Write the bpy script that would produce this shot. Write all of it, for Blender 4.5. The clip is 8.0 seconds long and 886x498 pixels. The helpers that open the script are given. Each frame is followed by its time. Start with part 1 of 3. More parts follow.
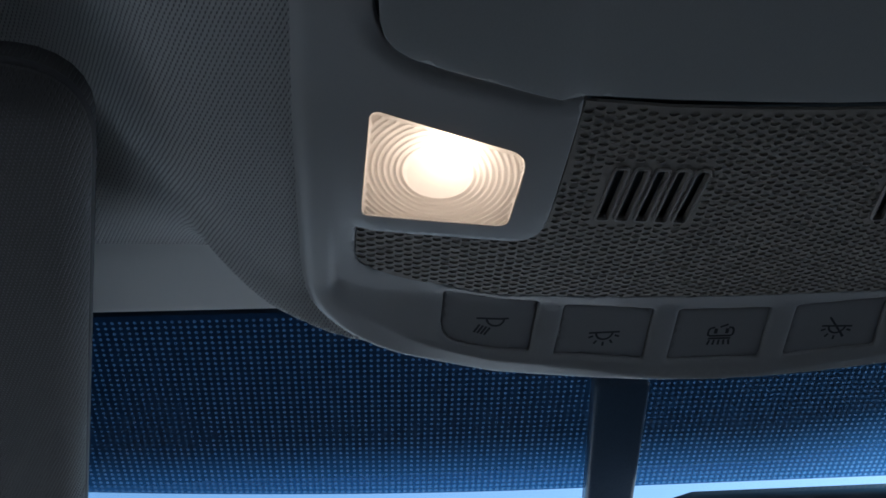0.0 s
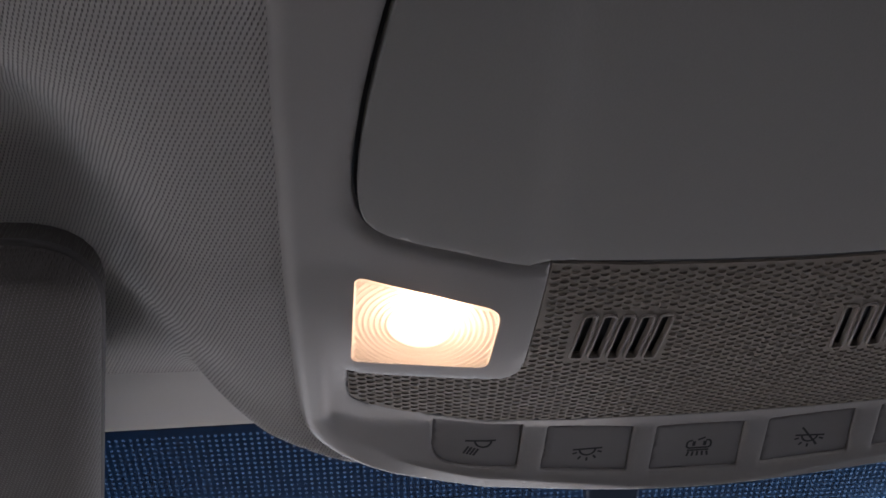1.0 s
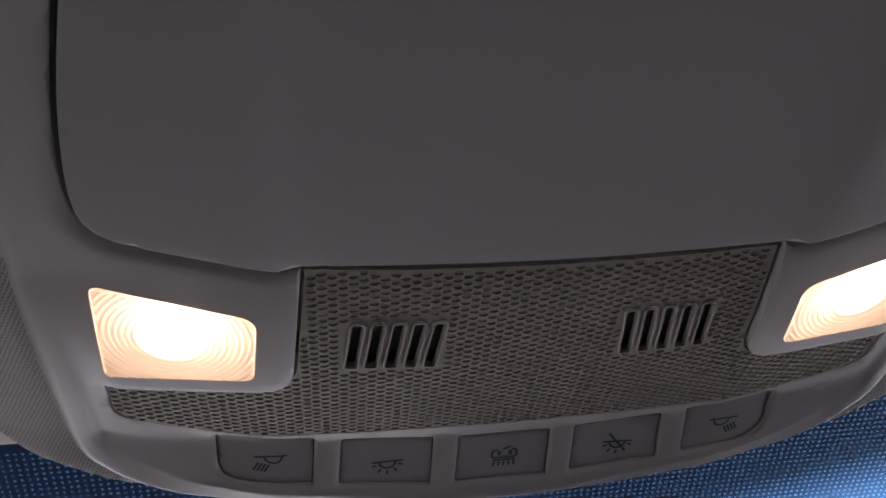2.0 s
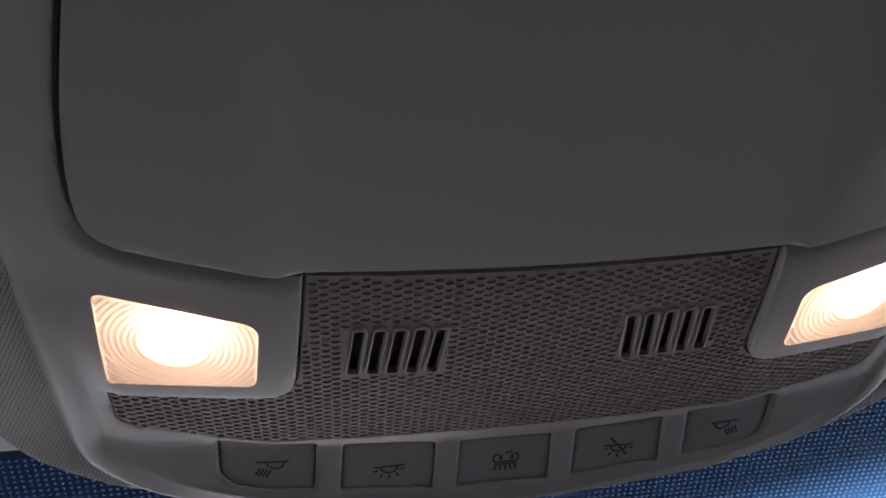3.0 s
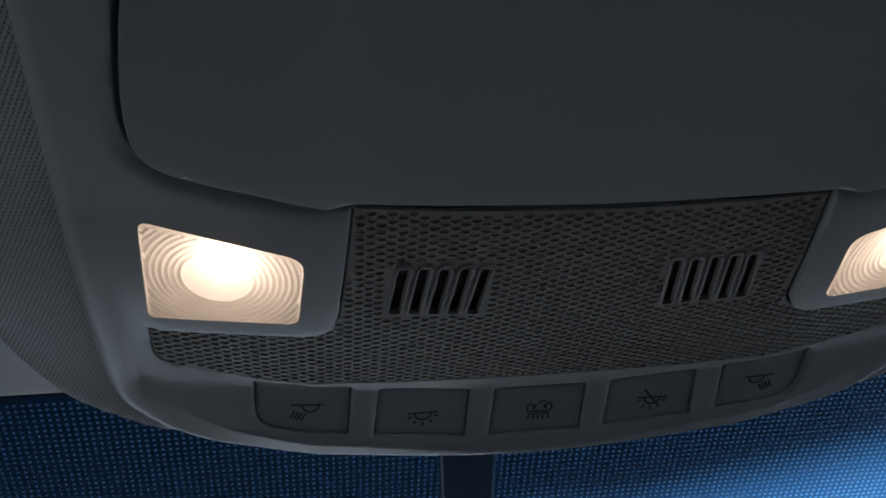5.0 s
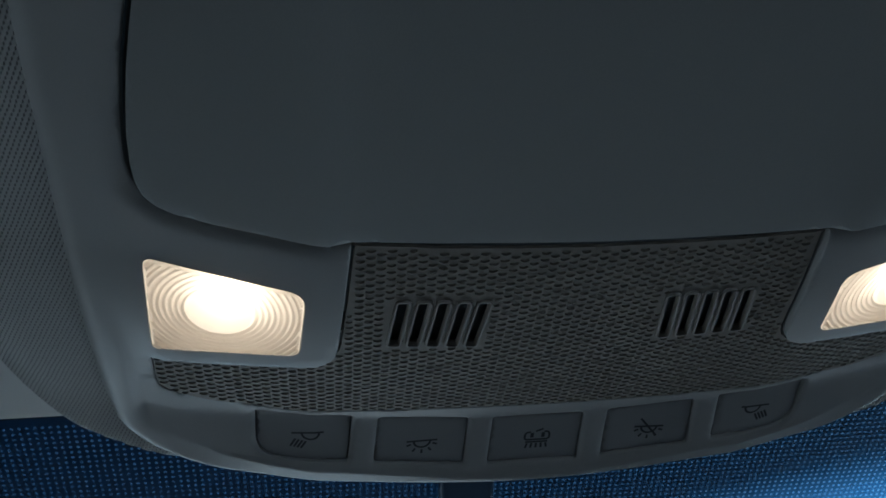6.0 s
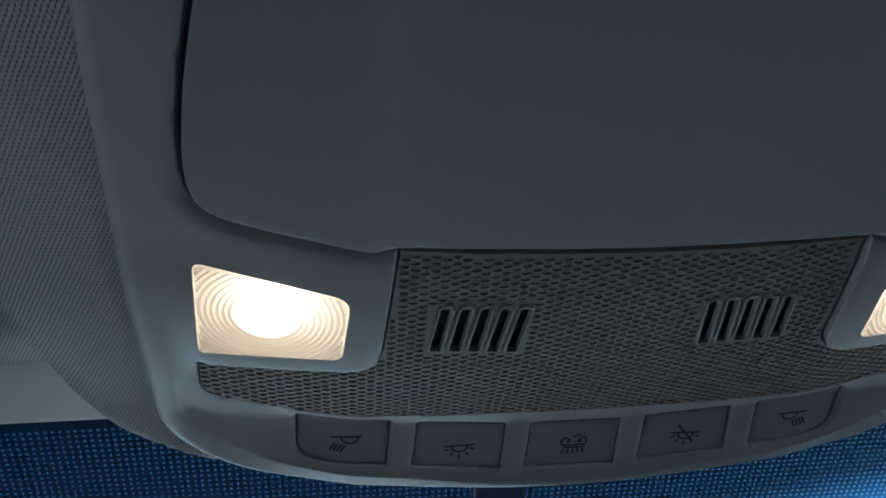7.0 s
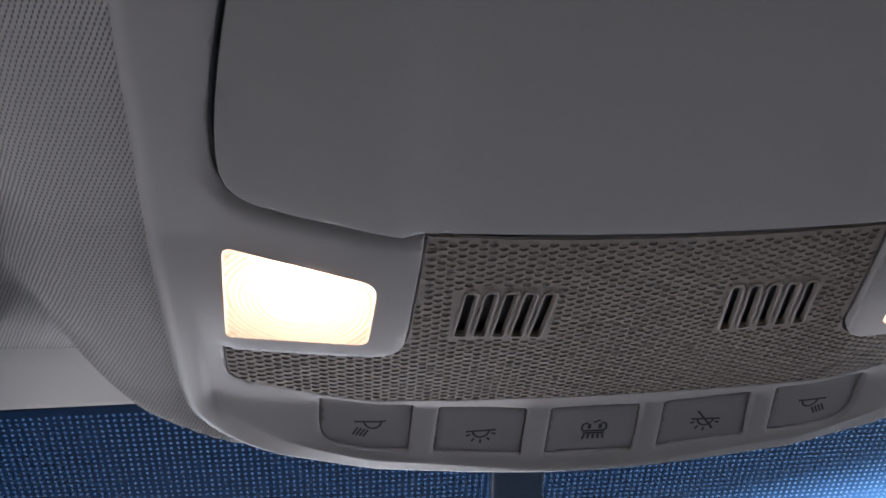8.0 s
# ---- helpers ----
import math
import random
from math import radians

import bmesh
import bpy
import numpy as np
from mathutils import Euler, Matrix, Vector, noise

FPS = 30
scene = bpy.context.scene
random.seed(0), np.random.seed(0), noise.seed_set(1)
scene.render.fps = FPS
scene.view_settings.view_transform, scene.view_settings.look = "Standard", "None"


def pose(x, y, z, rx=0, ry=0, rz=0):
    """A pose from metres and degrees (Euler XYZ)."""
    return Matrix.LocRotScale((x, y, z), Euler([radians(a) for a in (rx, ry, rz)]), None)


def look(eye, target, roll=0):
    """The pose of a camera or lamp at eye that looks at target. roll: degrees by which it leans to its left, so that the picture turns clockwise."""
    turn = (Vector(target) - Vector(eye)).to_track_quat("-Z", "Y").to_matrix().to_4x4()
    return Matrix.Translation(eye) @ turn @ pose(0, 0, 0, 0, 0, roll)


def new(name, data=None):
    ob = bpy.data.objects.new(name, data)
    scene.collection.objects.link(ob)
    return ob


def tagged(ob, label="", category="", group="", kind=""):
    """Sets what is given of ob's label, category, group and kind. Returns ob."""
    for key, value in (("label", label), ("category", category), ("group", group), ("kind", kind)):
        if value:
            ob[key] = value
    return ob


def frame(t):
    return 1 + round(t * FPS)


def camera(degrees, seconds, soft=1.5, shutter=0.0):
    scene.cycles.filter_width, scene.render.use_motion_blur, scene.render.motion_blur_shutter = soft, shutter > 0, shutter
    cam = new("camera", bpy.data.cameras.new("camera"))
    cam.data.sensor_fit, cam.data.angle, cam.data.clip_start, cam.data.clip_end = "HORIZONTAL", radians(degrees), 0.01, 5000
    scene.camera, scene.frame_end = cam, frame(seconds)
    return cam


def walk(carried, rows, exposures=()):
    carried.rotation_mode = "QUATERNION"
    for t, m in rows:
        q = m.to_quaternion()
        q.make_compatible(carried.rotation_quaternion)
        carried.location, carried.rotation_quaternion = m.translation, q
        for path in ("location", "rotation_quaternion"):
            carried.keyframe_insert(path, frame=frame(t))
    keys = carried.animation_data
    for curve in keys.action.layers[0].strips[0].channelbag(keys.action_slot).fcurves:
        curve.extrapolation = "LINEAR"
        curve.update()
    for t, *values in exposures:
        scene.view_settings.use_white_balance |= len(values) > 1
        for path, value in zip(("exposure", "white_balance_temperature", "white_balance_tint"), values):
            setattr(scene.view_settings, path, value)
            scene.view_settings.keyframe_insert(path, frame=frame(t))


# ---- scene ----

from mathutils.geometry import delaunay_2d_cdt

# ---------------------------------------------------------------- camera
cam = camera(53.65, 8.0, soft=1.6)
PATH = [
    (0.0, -0.0772, -0.1586, 1.1519, 125.71, 3.57, -3.16),
    (0.1, -0.0788, -0.1604, 1.1505, 126.46, 2.67, -3.05),
    (0.2, -0.0758, -0.1642, 1.1535, 125.91, 2.78, -2.90),
    (0.4, -0.0705, -0.1698, 1.1576, 126.06, 3.44, -2.75),
    (0.5, -0.0670, -0.1697, 1.1585, 126.70, 3.88, -2.37),
    (0.7, -0.0642, -0.1726, 1.1607, 127.53, 4.46, -2.07),
    (0.8, -0.0625, -0.1773, 1.1600, 127.83, 3.90, -1.60),
    (1.0, -0.0720, -0.1815, 1.1612, 128.06, 4.48, -1.56),
    (1.2, -0.0689, -0.1812, 1.1620, 128.73, 5.04, -2.22),
    (1.3, -0.0659, -0.1831, 1.1642, 127.88, 5.44, -2.55),
    (1.5, -0.0581, -0.1766, 1.1630, 128.15, 5.92, -3.27),
    (1.7, -0.0500, -0.1754, 1.1624, 128.11, 6.45, -3.73),
    (1.8, -0.0503, -0.1761, 1.1618, 127.98, 6.79, -4.06),
    (2.0, -0.0412, -0.1760, 1.1647, 127.70, 7.65, -5.09),
    (2.2, -0.0408, -0.1758, 1.1651, 127.31, 7.77, -5.10),
    (3.3, -0.0430, -0.1778, 1.1648, 128.21, 7.95, -4.88),
    (3.5, -0.0446, -0.1788, 1.1649, 128.41, 7.91, -4.62),
    (3.8, -0.0462, -0.1790, 1.1651, 128.67, 7.76, -4.45),
    (4.0, -0.0456, -0.1789, 1.1655, 128.32, 7.75, -4.84),
    (4.2, -0.0465, -0.1768, 1.1657, 127.77, 7.77, -5.46),
    (4.5, -0.0489, -0.1694, 1.1618, 127.06, 7.37, -6.15),
    (4.7, -0.0437, -0.1686, 1.1637, 126.15, 7.29, -6.24),
    (4.9, -0.0456, -0.1667, 1.1602, 126.76, 6.95, -5.46),
    (5.0, -0.0494, -0.1702, 1.1609, 126.52, 6.94, -5.49),
    (5.2, -0.0490, -0.1712, 1.1611, 126.73, 6.80, -5.17),
    (6.3, -0.0487, -0.1768, 1.1630, 127.27, 6.30, -5.54),
    (6.5, -0.0517, -0.1776, 1.1625, 127.46, 5.99, -5.22),
    (6.8, -0.0521, -0.1792, 1.1623, 127.97, 5.68, -4.66),
    (7.0, -0.0534, -0.1759, 1.1621, 127.72, 5.69, -4.63),
    (7.2, -0.0522, -0.1789, 1.1617, 128.08, 5.37, -4.18),
    (7.5, -0.0519, -0.1767, 1.1622, 127.64, 5.76, -4.52),
    (7.7, -0.0500, -0.1765, 1.1623, 127.31, 5.45, -4.30),
    (8.0, -0.0569, -0.1761, 1.1609, 127.15, 5.33, -4.30),
]
LOOKS = [
    (0.0, 0.53, 5500, 4), (0.1, 0.95, 5650, 6), (0.2, 1.3, 5750, 6), (0.3, 1.5, 5950, 8), (0.5, 1.4, 6300, 11), (1.0, 1.45, 6900, 20), (1.5, 1.72, 6900, 21), (2.0, 1.53, 6950, 23), (3.5, 1.28, 6700, 21),
    (4.5, 1.02, 6650, 20), (5.0, 0.46, 5750, 5), (6.5, 0.85, 5350, -5), (7.0, 1.08, 5300, -5), (7.5, 1.36, 5250, -5), (8.0, 2.12, 6550, 18)]
walk(cam, [(t, pose(x, y, z, a, b, c)) for t, x, y, z, a, b, c in PATH], LOOKS)

# ---------------------------------------------------------------- world and light
world = bpy.data.worlds.new("sky")
scene.world = world
world.use_nodes = True
wn = world.node_tree
sky = wn.nodes.new("ShaderNodeTexSky")
sky.sky_type, sky.sun_disc = "NISHITA", False
sky.sun_elevation, sky.sun_rotation = radians(44.5), radians(66.8)
wn.links.new(sky.outputs[0], wn.nodes["Background"].inputs[0])
wn.nodes["Background"].inputs[1].default_value = 0.15
sun = new("sun", bpy.data.lights.new("sun", "SUN"))
sun.data.energy, sun.data.angle, sun.data.color = 5.0, radians(0.5), (1.0, 0.965, 0.91)
sun.matrix_world = look((2.8, 1.2, 3.0), (0, 0, 0))


def bulb_light(name, x, y, z, watts):
    ob = new(name, bpy.data.lights.new(name, "POINT"))
    ob.data.energy, ob.data.shadow_soft_size, ob.data.color = watts, 0.003, (1.0, 0.785, 0.605)
    ob.location = W(x, y, z)
    return ob


# ---------------------------------------------------------------- plan of the console, in millimetres
# x to the right, y to the rear of the car, z down from the roof; laid into the world by W
ROOF = 1.25


def W(x, y, z):
    return Vector((x * 0.001, -y * 0.001, ROOF - z * 0.001))


def smooth(a, b, v):
    k = np.clip((np.asarray(v, float) - a) / (b - a), 0, 1)
    return k * k * (3 - 2 * k)


def front_line(x):
    return 0.8 + 0.0010 * np.asarray(x, float) ** 2


def row_fall(x, d, ease):
    """Fall of the switch row, d forward of its bend."""
    return 0.35 * (1 - 0.25 * smooth(45, 90, np.abs(x))) * 0.5 * (d + np.sqrt(d * d + ease))


def s_mesh(x, y):
    """Level of the perforated panel and, further forward, of the switch row."""
    x, y = np.asarray(x, float), np.asarray(y, float)
    ya = np.maximum(y, front_line(x))
    z = 0.6 - 0.0021 * (np.minimum(ya, 58) - 18) ** 2 - 0.1 * np.maximum(0, ya - 58)
    z = z - 0.00098 * np.maximum(0, x * x - 2500)
    # the bend is sharp at the switches and eases out towards the sides
    return z + row_fall(x, front_line(x) - y, 1.5 + 160 * smooth(62, 88, np.abs(x)))


def crease(y):
    return 42.6 + np.minimum(0, (np.asarray(y, float) - 58.4)) * -0.1


def s_side(x, y):
    return s_mesh(x, y) + 1.8


def s_lid(x, y):
    """The lid: a shallow trough between two creases."""
    return s_mesh(x, y) + 2.15 - 0.8 * (1 - smooth(-0.5, 4.5, np.abs(x) - crease(y)))


def s_flat(x, y):
    """What makes the dish flat up to a bend that follows the perforated panel."""
    ax = np.abs(x)
    return np.maximum(row_fall(x, front_line(x) + 3.6 * smooth(62, 80, ax) + 2.2 * smooth(77, 84, ax) - y, 1.5 + 6 * smooth(62, 88, ax)) - row_fall(x, front_line(x) - y, 1.5 + 160 * smooth(62, 88, ax)), -0.25)


def s_bezel(x, y):
    """The frame: a proud band along the outer edge, dished round the switches."""
    x, y = np.asarray(x, float), np.asarray(y, float)
    d = away(np.column_stack([np.ravel(x), np.ravel(y)]), [RIM]).reshape(x.shape)
    band = 4.9 + 1.3 * smooth(55, 80, np.abs(x)) + 0.6 * smooth(0, 25, y)
    # it ends sharply at the lamp's block and runs out beside it
    beside = smooth(78.6, 80.4, np.abs(x))
    ends = smooth(27.6, 25.1, y) * (1 - beside) + smooth(48, 14, y) * beside
    # and sinks a little towards the lid
    e = away(np.column_stack([np.ravel(x), np.ravel(y)]), [LIDLOOP]).reshape(x.shape)
    return s_side(x, y) + (s_flat(x, y) - 1.45 + 0.5 * smooth(72, 84, np.abs(x))) * smooth(band - 1.6, band + 1.2, d) * ends - 0.8 * smooth(2.9, 0.2, e)


# ---------------------------------------------------------------- mesh tools
def curve_loop(pts, n=6):
    """Closed smooth curve through control points."""
    p = np.array(pts, float)
    out = []
    for i in range(len(p)):
        a, b, c, d = p[i - 1], p[i], p[(i + 1) % len(p)], p[(i + 2) % len(p)]
        for k in range(n):
            t = k / n
            out.append(0.5 * (2 * b + (c - a) * t + (2 * a - 5 * b + 4 * c - d) * t * t + (3 * b - a - 3 * c + d) * t ** 3))
    return np.array(out)


def round_loop(corners, seg=6, step=3.0):
    """Closed polygon with rounded corners: (x, y, radius)."""
    pts = []
    n = len(corners)
    for i in range(n):
        p0, p1, p2 = (np.array(corners[(i + k) % n][:2], float) for k in (-1, 0, 1))
        r = corners[i][2]
        u, v = (p0 - p1), (p2 - p1)
        lu, lv = np.linalg.norm(u), np.linalg.norm(v)
        u, v = u / lu, v / lv
        half = math.acos(max(-1, min(1, float(u @ v)))) / 2
        if r <= 0 or half > 1.55:
            pts.append(p1)
            continue
        cut = min(r / math.tan(half), 0.49 * lu, 0.49 * lv)
        for k in range(seg + 1):
            t = k / seg
            a, b = p1 + u * cut, p1 + v * cut
            pts.append((1 - t) ** 2 * a + 2 * t * (1 - t) * p1 + t * t * b)
    out = []
    for i in range(len(pts)):
        a, b = pts[i], pts[(i + 1) % len(pts)]
        m = max(1, int(np.linalg.norm(b - a) / step))
        out += [a + (b - a) * k / m for k in range(m)]
    return np.array(out)


def mirror_loop(loop):
    return (np.array(loop) * (-1, 1))[::-1]


def inside(p, loops):
    """Even-odd test of points against closed loops."""
    odd = np.zeros(len(p), bool)
    for q in loops:
        a, b = q, np.roll(q, -1, 0)
        for s in range(0, len(p), 4000):
            x, y = p[s:s + 4000, 0:1], p[s:s + 4000, 1:2]
            cond = (a[:, 1] > y) != (b[:, 1] > y)
            xs = (b[:, 0] - a[:, 0]) * (y - a[:, 1]) / np.where(b[:, 1] == a[:, 1], 1e-9, b[:, 1] - a[:, 1]) + a[:, 0]
            odd[s:s + 4000] ^= (np.sum(cond & (x < xs), 1) % 2).astype(bool)
    return odd


def away(p, loops):
    """Distance of points from the loops."""
    a = np.concatenate(loops)
    b = np.concatenate([np.roll(q, -1, 0) for q in loops])
    ab = b - a
    ll = np.maximum((ab * ab).sum(1), 1e-12)
    d = np.zeros(len(p))
    m = max(50, int(4e6 / len(a)))
    for s in range(0, len(p), m):
        ap = p[s:s + m, None] - a[None]
        t = np.clip((ap * ab).sum(2) / ll, 0, 1)
        d[s:s + m] = np.sqrt(((ap - t[..., None] * ab) ** 2).sum(2).min(1))
    return d


def mesh_of(name, verts, faces, material, flat=False):
    me = bpy.data.meshes.new(name)
    v = np.asarray(verts, float)
    me.from_pydata([W(*q) for q in v], [], [tuple(int(i) for i in fc) for fc in faces])
    me.materials.append(material)
    me.polygons.foreach_set("use_smooth", [not flat] * len(me.polygons))
    me.update()
    return me


def part(name, me, parent, label=""):
    ob = new(name, me)
    ob.parent = parent
    if label:
        ob["label"] = label
    return ob


def thing(name, label, category, group="", kind=""):
    return tagged(new(name), label, category, group, kind)


def sheet(name, material, outer, holes, zf, step=4.0, edge=0.4, depth=1.5, taper=0.0, rim=None, more=None, posts=None, pits=()):
    """A curved plate over an outline with holes: rounded edges, and a skirt that gives it thickness."""
    loops = [np.array(outer)] + [np.array(h) for h in holes]
    near = loops if rim is None else [np.array(q) for q in rim]
    allp = [np.concatenate(loops)]
    lo, hi = loops[0].min(0), loops[0].max(0)
    extra = []
    if edge > 0:
        for q in near:
            t = np.roll(q, -1, 0) - np.roll(q, 1, 0)
            nrm = np.stack([-t[:, 1], t[:, 0]], 1) / np.maximum(np.linalg.norm(t, axis=1, keepdims=True), 1e-9)
            for sgn in (1, -1):
                for k in (0.15, 0.35, 0.65, 1.0):
                    extra.append(q + nrm * sgn * edge * k)
    g = np.stack(np.meshgrid(np.arange(lo[0], hi[0] + step, step), np.arange(lo[1], hi[1] + step, step)), 2).reshape(-1, 2)
    g += np.random.RandomState(3).uniform(-0.1, 0.1, g.shape) * step
    g = g[inside(g, loops)]
    g = g[away(g, loops) > max(edge * 1.6, step * 0.35)]
    if extra:
        e = np.concatenate(extra)
        e = e[inside(e, loops)]
        e = e[away(e, loops) > edge * 0.12]
        allp.append(e)
    if more is not None:
        e = np.asarray(more)
        e = e[inside(e, loops)]
        allp.append(e[away(e, loops) > max(edge * 1.1, 0.15)])
        g = g[:0]
    allp.append(g)
    if len(pits):
        allp.insert(1, np.concatenate(pits))
    pts = np.concatenate(allp)
    edges, n = [], 0
    for q in loops + list(pits):
        edges += [(n + i, n + (i + 1) % len(q)) for i in range(len(q))]
        n += len(q)
    vo, _, fo, orig, *_ = delaunay_2d_cdt([Vector(q) for q in pts], edges, [], 0, 1e-4)
    v2 = np.array([tuple(q) for q in vo])
    f = np.array([tuple(q) for q in fo if len(q) == 3])
    cen = v2[f].mean(1)
    f = f[inside(cen, loops)]
    if len(pits):
        own = -np.ones(len(pts), int)
        n = sum(len(q) for q in loops)
        for k, q in enumerate(pits):
            own[n:n + len(q)] = k
            n += len(q)
        own = np.array([own[q[0]] if len(q) else -1 for q in orig])
        f = f[~((own[f[:, 0]] >= 0) & (own[f[:, 0]] == own[f[:, 1]]) & (own[f[:, 1]] == own[f[:, 2]]))]
    a, b, c = v2[f[:, 0]], v2[f[:, 1]], v2[f[:, 2]]
    area = (b[:, 0] - a[:, 0]) * (c[:, 1] - a[:, 1]) - (b[:, 1] - a[:, 1]) * (c[:, 0] - a[:, 0])
    f = np.where(area[:, None] < 0, f[:, ::-1], f)
    f = f[np.abs(area) > 1e-7]
    z = zf(v2[:, 0], v2[:, 1])
    if edge > 0:
        k = np.clip(1 - away(v2, near) / edge, 0, 1)
        z = z - edge * (1 - np.sqrt(1 - np.minimum(k, 1) ** 2 * 0.97))
    if posts is not None:
        k = np.clip(1 - away(v2, posts) / 1.4, 0, 1)
        z = z - 0.6 * (1 - np.sqrt(1 - k ** 2 * 0.97))
    verts = np.column_stack([v2, z])
    faces = [tuple(q) for q in f]
    if depth > 0:
        de = np.concatenate([f[:, [0, 1]], f[:, [1, 2]], f[:, [2, 0]]])
        seen = set(map(tuple, de))
        rimm = [(i, j) for i, j in seen if (j, i) not in seen]
        ids = sorted({i for e_ in rimm for i in e_})
        at = {i: k for k, i in enumerate(ids)}
        push = np.zeros((len(ids), 2))
        for i, j in rimm:
            t = v2[j] - v2[i]
            nrm = np.array([t[1], -t[0]]) / max(np.linalg.norm(t), 1e-9)
            push[at[i]] += nrm
            push[at[j]] += nrm
        push /= np.maximum(np.linalg.norm(push, axis=1, keepdims=True), 1e-9)
        top = verts[ids]
        low = top.copy()
        low[:, :2] += push * taper
        low[:, 2] -= depth
        n0 = len(verts)
        verts = np.concatenate([verts, top, low])
        m = len(ids)
        faces += [(n0 + at[i], n0 + m + at[i], n0 + m + at[j], n0 + at[j]) for i, j in rimm]
    return mesh_of(name, verts, faces, material)


def strokes(name, material, lines, width, zf, lift=0.06):
    """Printed lines: thin ribbons just above a surface."""
    verts, faces = [], []
    for ln in lines:
        p = np.array(ln, float)
        run = np.concatenate([[0], np.cumsum(np.linalg.norm(np.diff(p, axis=0), axis=1))])
        at = np.linspace(0, run[-1], max(3, int(run[-1] / 0.3)))
        p = np.column_stack([np.interp(at, run, p[:, 0]), np.interp(at, run, p[:, 1])])
        t = np.gradient(p, axis=0) if len(p) > 1 else p
        nrm = np.stack([-t[:, 1], t[:, 0]], 1) / np.maximum(np.linalg.norm(t, axis=1, keepdims=True), 1e-9) * width / 2
        n0 = len(verts)
        for q, k in zip(p, nrm):
            for s in (q - k, q + k):
                verts.append((s[0], s[1], float(zf(s[0], s[1])) + lift))
        faces += [(n0 + 2 * i, n0 + 2 * i + 2, n0 + 2 * i + 3, n0 + 2 * i + 1) for i in range(len(p) - 1)]
    return mesh_of(name, verts, faces, material)


def slab(name, material, corners, r=0.003):
    """A rounded block from eight world corners (bottom four, then top four)."""
    bm = bmesh.new()
    vs = [bm.verts.new(c) for c in corners]
    for q in ((3, 2, 1, 0), (4, 5, 6, 7), (0, 1, 5, 4), (1, 2, 6, 5), (2, 3, 7, 6), (3, 0, 4, 7)):
        bm.faces.new([vs[i] for i in q])
    bmesh.ops.recalc_face_normals(bm, faces=bm.faces)
    if r > 0:
        bmesh.ops.bevel(bm, geom=bm.edges[:], offset=r, segments=3, profile=0.5, affect="EDGES")
    me = bpy.data.meshes.new(name)
    bm.to_mesh(me)
    bm.free()
    me.materials.append(material)
    me.polygons.foreach_set("use_smooth", [True] * len(me.polygons))
    return me


def box(name, material, x0, x1, y0, y1, z0, z1, r=0.003):
    c = [(x, y, z) for z in (z0, z1) for x, y in ((x0, y0), (x1, y0), (x1, y1), (x0, y1))]
    return slab(name, material, c, r)


# ---------------------------------------------------------------- materials
def material(name, colour, rough=0.6, metal=0.0, fleck=0.06, grain=0.0, grain_size=0.0006, stain_size=0.05):
    m = bpy.data.materials.new(name)
    m.use_nodes = True
    nt = m.node_tree
    b = nt.nodes["Principled BSDF"]
    b.inputs["Roughness"].default_value, b.inputs["Metallic"].default_value = rough, metal
    co = nt.nodes.new("ShaderNodeTexCoord")
    big, small = nt.nodes.new("ShaderNodeTexNoise"), nt.nodes.new("ShaderNodeTexNoise")
    big.inputs["Scale"].default_value, big.inputs["Detail"].default_value = 1 / stain_size, 5
    small.inputs["Scale"].default_value, small.inputs["Detail"].default_value = 1 / grain_size, 2
    for q in (big, small):
        nt.links.new(co.outputs["Object"], q.inputs["Vector"])
    add = nt.nodes.new("ShaderNodeMath")
    nt.links.new(big.outputs[0], add.inputs[0])
    nt.links.new(small.outputs[0], add.inputs[1])
    ramp = nt.nodes.new("ShaderNodeMapRange")
    ramp.inputs["From Min"].default_value, ramp.inputs["From Max"].default_value = 0.6, 1.4
    ramp.inputs["To Min"].default_value, ramp.inputs["To Max"].default_value = 1 - fleck, 1 + fleck
    nt.links.new(add.outputs[0], ramp.inputs["Value"])
    mul = nt.nodes.new("ShaderNodeVectorMath")
    mul.operation = "SCALE"
    mul.inputs[0].default_value = colour
    nt.links.new(ramp.outputs[0], mul.inputs["Scale"])
    nt.links.new(mul.outputs[0], b.inputs["Base Color"])
    if grain > 0:
        bump = nt.nodes.new("ShaderNodeBump")
        bump.inputs["Strength"].default_value, bump.inputs["Distance"].default_value = grain, 0.0001
        nt.links.new(small.outputs[0], bump.inputs["Height"])
        nt.links.new(bump.outputs[0], b.inputs["Normal"])
    return m


def math_node(nt, op, a, b=None, c=None):
    n = nt.nodes.new("ShaderNodeMath")
    n.operation = op
    for i, v in enumerate((a, b, c)):
        if v is None:
            continue
        if isinstance(v, (int, float)):
            n.inputs[i].default_value = v
        else:
            nt.links.new(v, n.inputs[i])
    return n.outputs[0]


